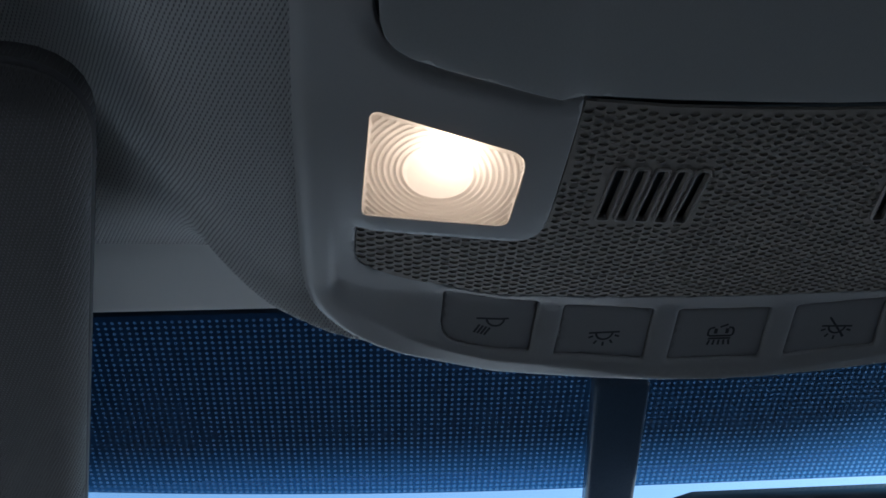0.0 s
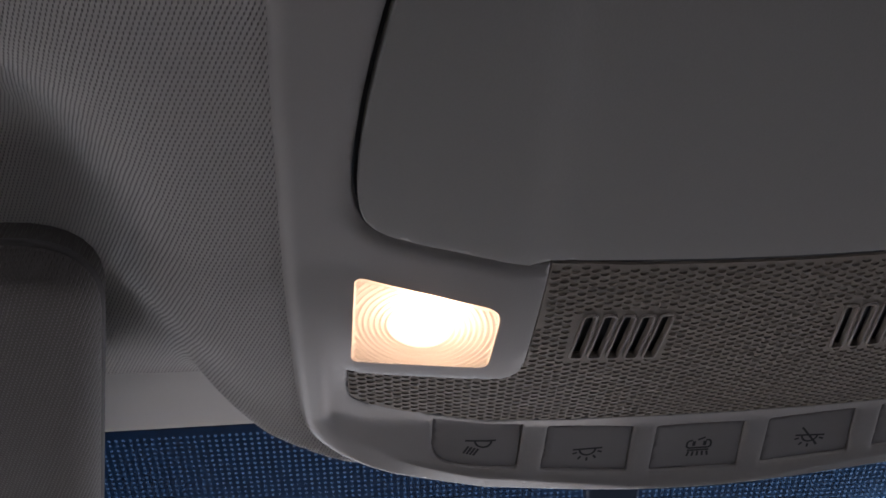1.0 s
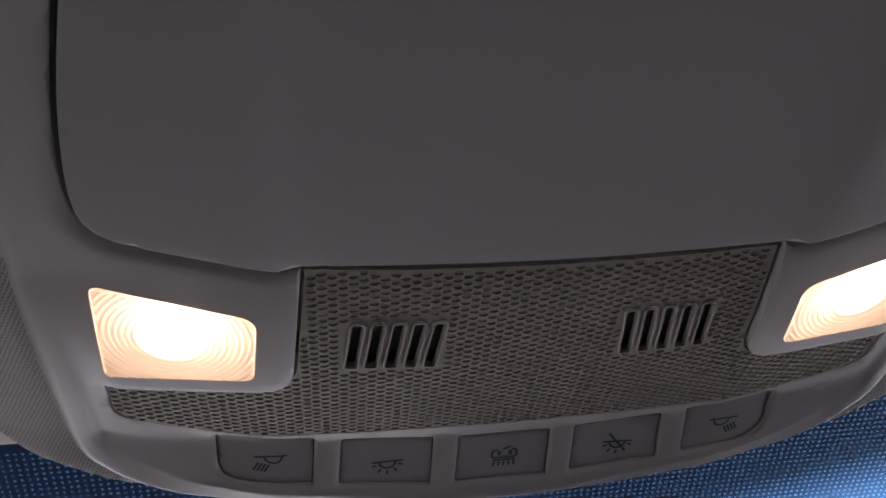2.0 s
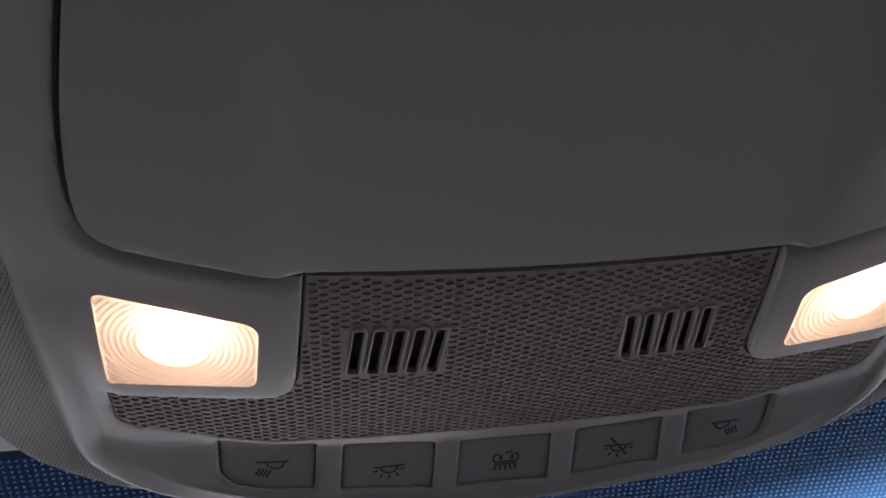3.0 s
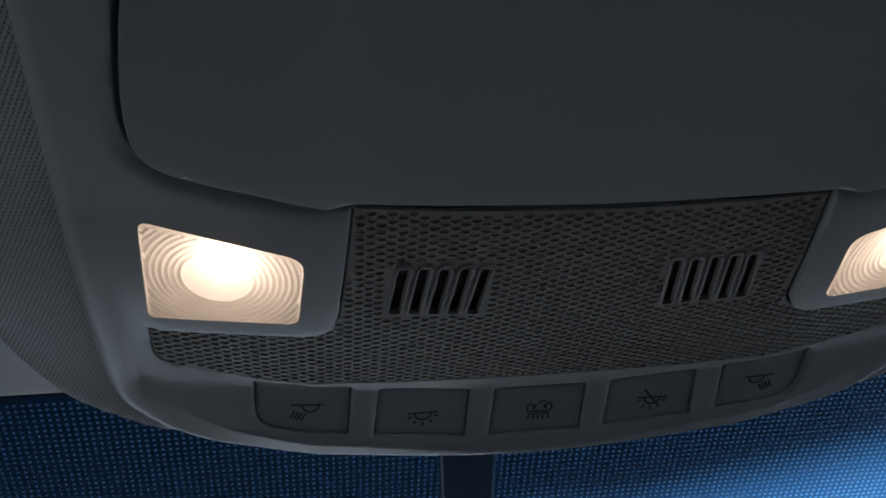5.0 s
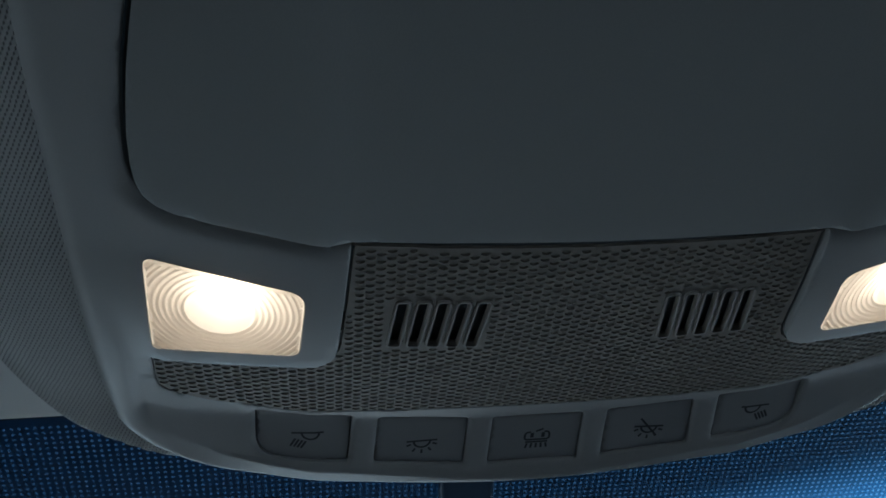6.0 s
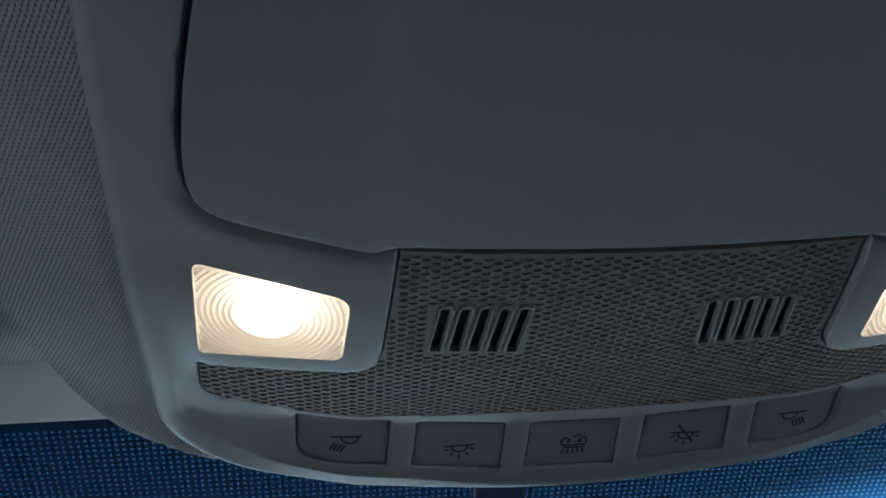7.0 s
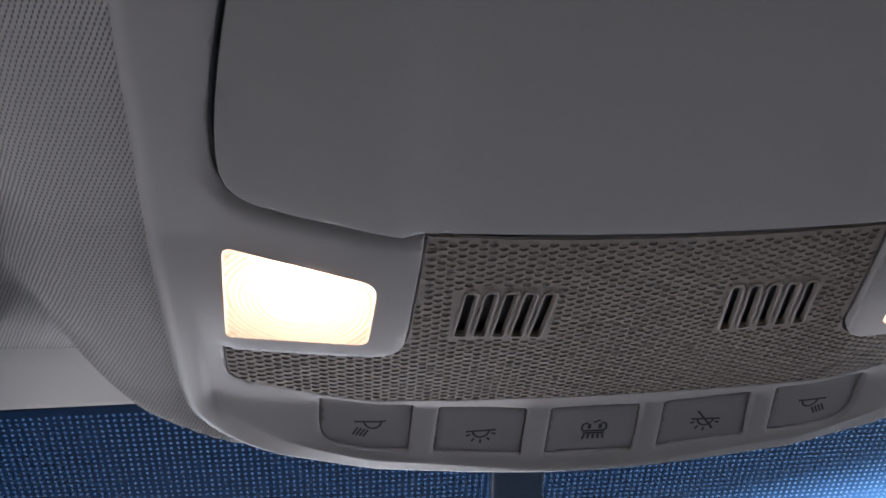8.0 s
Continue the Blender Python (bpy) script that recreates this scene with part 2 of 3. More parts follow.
def knit(name, colour, px, py, depth=0.6):
    """Knitted roof cloth: staggered small pits along slanting ridges, with soft soiling."""
    m = material(name, colour, 0.95, 0, 0.07, 0, 0.0009, 0.06)
    nt = m.node_tree
    b = nt.nodes["Principled BSDF"]
    co = nt.nodes.new("ShaderNodeTexCoord")
    wob = nt.nodes.new("ShaderNodeTexNoise")
    wob.inputs["Scale"].default_value = 260
    nt.links.new(co.outputs["Object"], wob.inputs["Vector"])
    sep = nt.nodes.new("ShaderNodeSeparateXYZ")
    nt.links.new(co.outputs["Object"], sep.inputs[0])
    jit = math_node(nt, "MULTIPLY", math_node(nt, "SUBTRACT", wob.outputs[0], 0.5), 0.0003)
    # two crossing sets of stitches, one of them stronger
    ax = math_node(nt, "MULTIPLY", math_node(nt, "ADD", sep.outputs[0], jit), math.tau / px)
    yy = math_node(nt, "SUBTRACT", sep.outputs[1], math_node(nt, "MULTIPLY", sep.outputs[2], 0.3))
    ay = math_node(nt, "MULTIPLY", math_node(nt, "ADD", yy, jit), math.tau / py)
    one = math_node(nt, "MULTIPLY", math_node(nt, "COSINE", math_node(nt, "SUBTRACT", ax, ay)), 0.3)
    two = math_node(nt, "MULTIPLY", math_node(nt, "COSINE", math_node(nt, "ADD", ax, ay)), 0.7)
    lat = math_node(nt, "ADD", one, two)
    pit = nt.nodes.new("ShaderNodeMapRange")
    pit.inputs["From Min"].default_value, pit.inputs["From Max"].default_value = 0.22, 0.9
    nt.links.new(lat, pit.inputs["Value"])
    old = b.inputs["Base Color"].links[0].from_socket
    # the shade inside the pits is put into the colour
    dark = nt.nodes.new("ShaderNodeVectorMath")
    dark.operation = "SCALE"
    nt.links.new(old, dark.inputs[0])
    nt.links.new(math_node(nt, "SUBTRACT", 1.0, math_node(nt, "MULTIPLY", pit.outputs[0], depth)), dark.inputs["Scale"])
    nt.links.new(dark.outputs[0], b.inputs["Base Color"])
    bump = nt.nodes.new("ShaderNodeBump")
    bump.inputs["Strength"].default_value, bump.inputs["Distance"].default_value = 0.9, 0.0003
    nt.links.new(math_node(nt, "SUBTRACT", 1.0, pit.outputs[0]), bump.inputs["Height"])
    nt.links.new(bump.outputs[0], b.inputs["Normal"])
    b.inputs["Sheen Weight"].default_value = 0.2
    return m


PLASTIC = material("grey_beige_plastic", (0.40, 0.388, 0.378), 0.37, 0, 0.03, 0.25, 0.00035)
LID = material("lid_plastic", (0.302, 0.298, 0.29), 0.6, 0, 0.03, 0.3, 0.0004)
GRILLE = material("grille_plastic", (0.30, 0.263, 0.229), 0.62, 0, 0.05, 0.3, 0.0004)
# slot rims: grille plastic coloured lighter for the light their edges catch
RIMS = material("grille_plastic_lit_rim", (0.35, 0.312, 0.28), 0.42, 0, 0.04, 0.15, 0.0004)
BUTTON = material("switch_plastic", (0.345, 0.335, 0.33), 0.45, 0, 0.03, 0.2, 0.0004)
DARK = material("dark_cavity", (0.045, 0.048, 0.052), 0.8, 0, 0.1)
CAVITY = material("vent_cavity", (0.15, 0.16, 0.17), 0.8, 0, 0.1)
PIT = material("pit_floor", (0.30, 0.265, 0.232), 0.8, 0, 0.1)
PRINT = material("printed_grey", (0.05, 0.055, 0.06), 0.6, 0, 0.05)
FABRIC = knit("roof_cloth", (0.58, 0.565, 0.55), 0.00086, 0.00165, 0.6)
# visor cloth coloured far darker than the roof cloth, its shade included
VISOR = knit("visor_cloth_shaded", (0.126, 0.116, 0.111), 0.00086, 0.00165, 0.12)
# header trim coloured paler than the lining for the windscreen light on it
HEADER = material("header_trim_lit", (0.70, 0.69, 0.67), 0.7, 0, 0.03, 0.2, 0.0004)
WHITE = material("white_reflector", (0.85, 0.84, 0.82), 0.4, 0, 0.02)
# dark arm; the blue in its colour stands for haze and sky reflection
ARM = material("arm_plastic_hazed", (0.09, 0.14, 0.22), 0.25, 0, 0.15, 0.1)
BLACK = material("black_plastic", (0.022, 0.022, 0.024), 0.5, 0, 0.15, 0.3)
HOUSING = material("mirror_housing_plastic", (0.10, 0.11, 0.13), 0.75, 0, 0.15, 0.3)
EDGING = material("visor_edging", (0.11, 0.105, 0.105), 0.7, 0, 0.1, 0.2)
# unseen cabin surfaces, kept dark to cut bounce light on the console
CABIN = material("cabin_grey", (0.05, 0.05, 0.05), 0.8, 0, 0.15, 0.2, 0.002, 0.2)


def lens_material():
    m = bpy.data.materials.new("lamp_lens")
    m.use_nodes = True
    nt = m.node_tree
    b = nt.nodes["Principled BSDF"]
    out = nt.nodes["Material Output"]
    b.inputs["Base Color"].default_value = (0.82, 0.78, 0.74, 1)
    b.inputs["Roughness"].default_value = 0.18
    tr = nt.nodes.new("ShaderNodeBsdfTranslucent")
    tr.inputs[0].default_value = (0.92, 0.83, 0.755, 1)
    mix = nt.nodes.new("ShaderNodeMixShader")
    mix.inputs[0].default_value = 0.72
    nt.links.new(b.outputs[0], mix.inputs[1])
    nt.links.new(tr.outputs[0], mix.inputs[2])
    nt.links.new(mix.outputs[0], out.inputs[0])
    return m


def glass_material(name, tint):
    m = bpy.data.materials.new(name)
    m.use_nodes = True
    nt = m.node_tree
    out = nt.nodes["Material Output"]
    nt.nodes.remove(nt.nodes["Principled BSDF"])
    tr, gl, mix = (nt.nodes.new(k) for k in ("ShaderNodeBsdfTransparent", "ShaderNodeBsdfGlossy", "ShaderNodeMixShader"))
    tr.inputs[0].default_value = (*tint, 1)
    gl.inputs["Roughness"].default_value = 0.02
    mix.inputs[0].default_value = 0.04
    nt.links.new(tr.outputs[0], mix.inputs[1])
    nt.links.new(gl.outputs[0], mix.inputs[2])
    nt.links.new(mix.outputs[0], out.inputs[0])
    return m


def frit_material(name, low, high, tint):
    """Dark ceramic print: nearly opaque, a trace of daylight comes through."""
    m = material(name, (0.012, 0.016, 0.026), 0.35, 0, 0.2)
    nt = m.node_tree
    nt.nodes["Principled BSDF"].inputs["Specular IOR Level"].default_value = 0.1
    out = nt.nodes["Material Output"]
    tr = nt.nodes.new("ShaderNodeBsdfTransparent")
    tr.inputs[0].default_value = (*tint, 1)
    mix = nt.nodes.new("ShaderNodeMixShader")
    # glare haze put into the print: clearer down the slope and towards one end
    sep = nt.nodes.new("ShaderNodeSeparateXYZ")
    co = nt.nodes.new("ShaderNodeTexCoord")
    nt.links.new(co.outputs["Object"], sep.inputs[0])
    place = math_node(nt, "ADD", sep.outputs[1], math_node(nt, "MULTIPLY", math_node(nt, "MAXIMUM", math_node(nt, "SUBTRACT", sep.outputs[0], 0.045), 0.0), 0.22))
    thin = nt.nodes.new("ShaderNodeMapRange")
    thin.interpolation_type = "SMOOTHSTEP"
    thin.inputs["From Min"].default_value, thin.inputs["From Max"].default_value = 0.080, 0.120
    thin.inputs["To Min"].default_value, thin.inputs["To Max"].default_value = low, high
    nt.links.new(place, thin.inputs["Value"])
    nt.links.new(thin.outputs[0], mix.inputs[0])
    nt.links.new(nt.nodes["Principled BSDF"].outputs[0], mix.inputs[1])
    nt.links.new(tr.outputs[0], mix.inputs[2])
    nt.links.new(mix.outputs[0], out.inputs[0])
    return m


LENS = lens_material()
GLASS = glass_material("windscreen_glass", (0.82, 0.89, 0.92))
FRIT = frit_material("ceramic_print", 0.019, 0.34, (0.28, 0.62, 1.0))
DOT = frit_material("thin_ceramic_dot", 0.104, 0.56, (0.61, 0.80, 1.0))
MIRROR = material("mirror_silver", (0.85, 0.87, 0.9), 0.03, 1.0, 0.01)

# ---------------------------------------------------------------- outlines of the console
half = [(0, -21.1), (-15, -20.8), (-30, -19.95), (-40.3, -19.0), (-45.6, -18.3), (-52.2, -17.3), (-58, -16.4), (-65.2, -15.0), (-70.9, -13.5), (-76.4, -11.2),
        (-80.6, -8.7), (-84.1, -6.0), (-87.0, -3.0), (-89.1, -0.2), (-90.5, 3.0), (-91.3, 7.0), (-91.6, 13), (-91.4, 24), (-90.8, 42), (-90.0, 58), (-88.9, 76),
        (-87.5, 96), (-85.2, 118), (-80, 140), (-71, 156), (-52, 165), (-25, 168), (0, 169)]
rim_pts = half[::-1] + [(-x, y) for x, y in half[1:-1]]
RIM = curve_loop(rim_pts, 10)
lid_half = [(0, 59.3, 0), (-14, 59.55, 0), (-28, 60.1, 0), (-42.3, 61.0, 1.0), (-46.6, 60.8, 3.0), (-57.1, 63.4, 20), (-64.3, 65.0, 12), (-70.2, 66.6, 8),
            (-73.0, 68.2, 3), (-74.7, 70.2, 3), (-75.4, 73.0, 4), (-75.5, 76.5, 8), (-75.1, 81.5, 12), (-74.3, 87, 12), (-73.2, 93, 12), (-71.6, 100, 15),
            (-69.4, 108.5, 20), (-66, 120, 30), (-58, 146, 16), (0, 150, 0)]
LIDLOOP = round_loop(lid_half[::-1] + [(-x, y, r) for x, y, r in lid_half[1:-1]], 4, 2.0)


def grow(loop, d):
    """Offset of a loop, outward for positive d."""
    q = np.array(loop)
    t = np.roll(q, -1, 0) - np.roll(q, 1, 0)
    n = np.stack([t[:, 1], -t[:, 0]], 1) / np.maximum(np.linalg.norm(t, axis=1, keepdims=True), 1e-9)
    s = np.sign(np.sum(q[:, 0] * np.roll(q[:, 1], -1) - q[:, 1] * np.roll(q[:, 0], -1)))
    return q + n * d * s


mesh_half = [(-42.75, 59.9, 0.3), (-45.6, 27.3, 6.5), (-62, 27.1, 30), (-80.1, 27.4, 0.6), (-80.6, 15.6, 5), (-70, 10.9, 30)]
mesh_low = [(x, 3.9 + 0.00115 * x * x, 0) for x in (-56, -40, -24, -8)]
mh = mesh_half + mesh_low
MESHLOOP = round_loop(mh + [(-x, y, r) for x, y, r in mh[::-1]] + [(28, 58.5, 0), (14, 57.95, 0), (0, 57.7, 0), (-14, 57.95, 0), (-28, 58.5, 0)], 5, 2.0)
wide = [(x - 1.0 * float(smooth(66.5, 76, y)), y - 0.7 * float(smooth(80, 68, y)), r) for x, y, r in lid_half[4:-1]]
OPENING = round_loop([(-42.75, 60.2, 0.2)] + mh[1:] + [(-x, y, r) for x, y, r in mh[:0:-1]] + [(42.75, 60.2, 0.2)]
                     + [(-x, y, r) for x, y, r in wide] + [(0, 150.5, 0)] + wide[::-1], 5, 2.0)
LAMP_L = round_loop([(-77.0, 56.1, 1.8), (-79.0, 31.7, 1.4), (-52.4, 31.6, 2.4), (-50.6, 49.1, 4.0)], 6, 2.0)
LAMPS = [LAMP_L, mirror_loop(LAMP_L)]
B1 = round_loop([(-62.2, 6.1, 0.8), (-62.9, -8.2, 6.5), (-43.1, -10.5, 0.8), (-42.1, 3.0, 0.8)], 6, 2.0)
B2 = round_loop([(-36.2, 1.5, 0.8), (-37.2, -11.8, 0.8), (-16.5, -14.5, 0.8), (-16.2, -0.7, 0.8)], 5, 2.0)
B3 = round_loop([(-10.4, -1.1, 0.8), (-10.7, -15.0, 0.8), (10.7, -15.0, 0.8), (10.4, -1.1, 0.8)], 5, 2.0)
SWITCHES = [B1, B2, B3, mirror_loop(B2), mirror_loop(B1)]


def slot_loops(sign):
    """Five slanted slots of one vent."""
    res = []
    for k in range(5):
        x0, x1 = -35.65 + 3.75 * k, -34.25 + 3.75 * k
        q = [(x0, 32.0 - 0.3 * k, 0.5), (x0 + 2.12, 31.8 - 0.3 * k, 0.5), (x1 + 2.12, 44.5 - 0.22 * k, 0.5), (x1, 44.6 - 0.22 * k, 0.5)]
        lp = round_loop(q, 3, 3.0)
        res.append(lp if sign < 0 else mirror_loop(lp))
    return res


SLOTS = [slot_loops(-1), slot_loops(1)]

# ---------------------------------------------------------------- roof lining, windscreen, cabin
def s_lining(x, y):
    """Roof cloth: a swelling round the console that falls away to the visor pockets and to the windscreen."""
    x, y = np.asarray(x, float), np.asarray(y, float)
    ax = np.abs(x)
    base = s_mesh(np.minimum(ax, 91), np.maximum(y, -14)) + 0.3 - 0.05 * np.maximum(0, ax - 91)
    deep = 12 + 18 * smooth(100, 60, y) * (0.2 + 0.8 * smooth(-8, 24, y))
    base = base - deep * smooth(103, 158 - 15 * smooth(2, 28, y), ax + 6 * smooth(40, 5, y))
    # front roll: follows the console's lip, then up to the header
    knots = ((0, 60, 66, 72, 78, 84, 90, 96, 101, 106, 112, 120, 140), (-15, -14.4, -13.8, -12.7, -11.5, -10.1, -7.9, -3.8, 0.2, 2.0, 3.4, 6.5, 10))
    lip = sum(np.interp(ax + k, *knots) for k in (-3, -1, 1, 3)) / 4
    drop = smooth(lip + 2.5 + 26 * smooth(97, 128, ax), lip - 11.0 - 7 * smooth(97, 128, ax), y)
    head = -25.2 + 0 * x
    z = base * (1 - drop) + head * drop
    # tucked under the console's edge all round
    d = away(np.column_stack([np.ravel(x), np.ravel(y)]), [RIM]).reshape(x.shape)
    return z - 0.35 * smooth(1.6, 0, d)



lining_edge = round_loop([(-320, -38, 0), (320, -38, 0), (320, 215, 0), (-320, 215, 0)], 1, 5.0)
cloth_pts = np.concatenate([np.stack(np.meshgrid(np.arange(-318, 319, 6.0), np.arange(-36, 214, 6.0)), 2).reshape(-1, 2),
                            np.stack(np.meshgrid(np.arange(-161, 162, 1.7), np.arange(-37, 30, 1.7)), 2).reshape(-1, 2) + 0.37] + [grow(RIM, w) for w in (0.0, 1.2, 2.6, 4.2, 6.0)])
headliner = tagged(new("headliner", sheet("headliner", FABRIC, lining_edge, [grow(RIM, -1.5)[::-1]], s_lining, 4.5, 0, 3.0, more=cloth_pts)),
                   "light grey knitted cloth roof lining swelling round the console", "headliner", kind="structure")
roll = [(-4, -26.0), (-9, -25.0), (-14, -24.5), (-21, -24.3), (-28, -24.2), (-33, -24.1), (-35, -24.1), (-36.5, -24.5), (-37.8, -25.4), (-38.6, -26.6), (-38.8, -28.6)]
rn = len(roll)
rv = [(x, yy, zz) for x in (-320, -160, 0, 160, 320) for yy, zz in roll]
rf = [(rn * i + k, rn * i + k + 1, rn * i + k + rn + 1, rn * i + k + rn) for i in range(4) for k in range(rn - 1)]
tagged(new("trim", mesh_of("header_trim", rv, rf, HEADER)), "pale smooth rolled edge of the roof lining at the windscreen", "trim", kind="structure")
tagged(new("ceiling", box("ceiling", FABRIC, -0.7, 0.7, -2.2, -0.212, 1.255, 1.275, 0)),
                   "light grey cloth roof lining behind the console", "ceiling", kind="structure")
for side in (-1, 1):
    tagged(new("trim", box("trim", FABRIC, *sorted((side * 0.318, side * 0.72)), -0.22, 0.038, 1.262, 1.28, 0)),
           "light grey cloth at the side of the roof lining", "trim", kind="structure")
tagged(new("roof", box("roof", BLACK, -0.74, 0.74, -2.3, 0.036, 1.30, 1.31, 0)), "dark steel roof panel over the lining", "roof", kind="structure")
# unseen strip added to close the light leak between roof and lining
tagged(new("trim", box("header_light_stop", BLACK, -0.74, 0.74, 0.032, 0.046, 1.279, 1.31, 0)), "unseen dark strip that stops light leaking in above the windscreen", "trim", kind="structure")
floor = tagged(new("floor", box("floor", CABIN, -0.74, 0.74, -2.3, 1.1, 0.22, 0.26, 0)), "dark grey cabin floor carpet", "floor", kind="structure")
# unseen side and rear panels; their height is set to block window light
for i, side in enumerate((-1, 1)):
    tagged(new("wall_left" if side < 0 else "wall_right", box("side_light_block", CABIN, *sorted((side * 0.70, side * 0.76)), -2.3, 1.1, 0.26, 1.2 if side < 0 else 1.1, 0)),
           "unseen dark door panels, raised to hold back side light", "wall", kind="structure")
tagged(new("wall_rear", box("wall_rear", CABIN, -0.7, 0.7, -2.3, -2.24, 0.26, 1.2, 0)), "unseen dark panel, raised to hold back rear light", "wall", kind="structure")
# unseen dashboard, made pale to throw light up at the console and header
DASH = material("dash_bounce", (0.64, 0.625, 0.605), 0.7, 0, 0.1, 0.3, 0.001, 0.2)
tagged(new("dashboard", box("dashboard", DASH, -0.7, 0.7, 0.42, 1.15, 0.26, 0.97, 0.02)), "unseen dashboard, pale to bounce light up onto the console", "dashboard", kind="structure")
for side in (-1, 1):
    for yy, ww in ((-0.95, 0.06), (-2.2, 0.08)):
        tagged(new("trim", box("pillar", CABIN, *sorted((side * 0.69, side * 0.74)), yy, yy + ww, 0.92, 1.3, 0.0)), "grey pillar between the side windows", "trim", kind="structure")

# unseen ground, its pale colour chosen to reflect more light into the car
ground = tagged(new("ground", box("ground", material("concrete", (0.53, 0.55, 0.56), 0.9, 0, 0.2, 0.2, 0.01, 3.0), -1500, 1500, -1500, 1500, -0.05, 0.0, 0)),
                "unseen ground outside the car, pale to bounce light in", "ground", kind="structure")

# windscreen: a raked pane with a dotted ceramic band along its top edge
RAKE = 0.384
LEN = math.hypot(1, RAKE)


def screen(x, s, off=0.0):
    """A place on the windscreen: s millimetres down the slope from the header; off towards the cabin."""
    dy, dz = 1 / LEN, RAKE / LEN
    return (x, -37 - s * dy + off * dz, -25 + s * dz + off * dy)


windscreen = tagged(new("window_1"), "raked laminated windscreen with a dotted black ceramic band", "windscreen", kind="structure")
pv = [screen(x, s, o) for o in (-5.0, 0.0) for x, s in ((-660, -14), (660, -14), (660, 720), (-660, 720))]
pane = part("pane", mesh_of("pane", pv, [(3, 2, 1, 0), (4, 5, 6, 7), (0, 1, 5, 4), (1, 2, 6, 5), (2, 3, 7, 6), (3, 0, 4, 7)], GLASS, True), windscreen, "clear bluish glass")
pane.visible_shadow = False

PITCH = 1.9
verts, faces = [], []
ring = [(math.cos(math.tau * k / 8 - math.pi * 3 / 4), math.sin(math.tau * k / 8 - math.pi * 3 / 4)) for k in range(8)]
outer = [(-.5, -.5), (0, -.5), (.5, -.5), (.5, 0), (.5, .5), (0, .5), (-.5, .5), (-.5, 0)]
for j in range(37):
    for i in range(-108, 92):
        x = i * PITCH
        # the rows bend up a little towards the driver's side
        bend = 1.0 - 0.000008 * max(0, -x - 20) ** 1.9
        st = 2.8 + (j + 0.5) * PITCH * bend
        r = 0.25 + 0.09 * float(smooth(56, 76, st))
        n0 = len(verts)
        ends = [1.0 - 0.000008 * max(0, -(x + a * PITCH) - 20) ** 1.9 for a, b in outer]
        verts += [screen(x + a * PITCH, 2.8 + (j + 0.5 + b) * PITCH * e, 0.3) for (a, b), e in zip(outer, ends)]
        verts += [screen(x + a * r * PITCH, st + b * r * PITCH, 0.3) for a, b in ring]
        faces += [(n0 + k, n0 + 8 + k, n0 + 8 + (k + 1) % 8, n0 + (k + 1) % 8) for k in range(8)]
        faces.append(tuple(n0 + 15 - k for k in range(8)))
n0 = len(verts)
verts += [screen(x, s, 0.3) for x, s in ((-640, -12), (640, -12), (640, 2.8), (-640, 2.8))]
faces.append((n0, n0 + 3, n0 + 2, n0 + 1))
band_me = mesh_of("dotted_band", verts, faces, FRIT, True)
band_me.materials.append(DOT)
band_me.polygons.foreach_set("material_index", [1 if len(q) == 8 else 0 for q in faces])
frit = part("dotted_band", band_me, windscreen, "dark blue-black dotted ceramic print")
frit["kind"] = "stuff"

# ---------------------------------------------------------------- overhead console
console = thing("overhead_console", "grey-beige plastic overhead console with two lit map lamps", "overhead console")
lens_gap = [grow(q, 0.12) for q in LAMPS]
switch_gap = [grow(q, 0.18) for q in SWITCHES]


def s_frame(x, y):
    px, py = np.ravel(x), np.ravel(y)
    ax = np.abs(px)
    d = away(np.column_stack([px, py]), [RIM])
    fore = smooth(14, -5, py) * smooth(91.5, 76, ax)
    # at the sides a rounded edge
    k = np.clip(1 - d / 3.4, 0, 1)
    side = s_bezel(px, py) - 2.7 * (1 - np.sqrt(1 - 0.97 * k ** 2))
    # in front a flange that turns off from the dish at a crease and ends in a short curl
    wide = 3.4 + 2.8 * smooth(8, 48, ax) + 0.8 * smooth(50, 76, ax)
    turn = sum(np.interp(ax + k, (0, 15, 30, 45, 60, 70, 78), (0.07, 0.17, 0.25, 0.33, 0.30, 0.13, 0.0)) for k in (-6, -2, 2, 6)) / 4
    k = np.clip(1 - d / 1.7, 0, 1)
    on = smooth(wide + 0.5, wide - 0.7, d)
    flange = s_side(px, py) - 1.45 + (0.3 + 0.25 * smooth(40, 5, ax)) * on + s_flat(px, py) * (1 - on) - turn * np.maximum(0, wide - 0.4 - d)
    flange -= 1.9 * (1 - np.sqrt(1 - 0.97 * k ** 2))
    return side * (1 - fore) + flange * fore


in_rim = [grow(RIM, -w) for w in (0.2, 0.5, 0.9, 1.3, 1.7, 2.3, 2.9, 3.5, 4.1, 4.8, 5.5, 6.0, 6.5, 7.0, 7.6, 8.3)] + [grow(q, w) for q in switch_gap for w in (0.15, 0.45, 0.9, 1.5)]
dense = np.concatenate([np.stack(np.meshgrid(np.arange(-92, 93, 2.2), np.arange(-20, 170, 2.2)), 2).reshape(-1, 2)] + in_rim)
# one opening in the frame holds both the lid and the perforated panel
body_me = sheet("bezel", PLASTIC, RIM, [OPENING[::-1]] + lens_gap + switch_gap, s_frame, 3, 0.35, 4.0,
                rim=[OPENING], more=dense, posts=switch_gap)
bezel = part("bezel", body_me, console, "smooth grey-beige plastic frame")
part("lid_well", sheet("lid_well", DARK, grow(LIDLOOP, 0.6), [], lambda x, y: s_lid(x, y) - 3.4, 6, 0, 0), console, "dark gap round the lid")
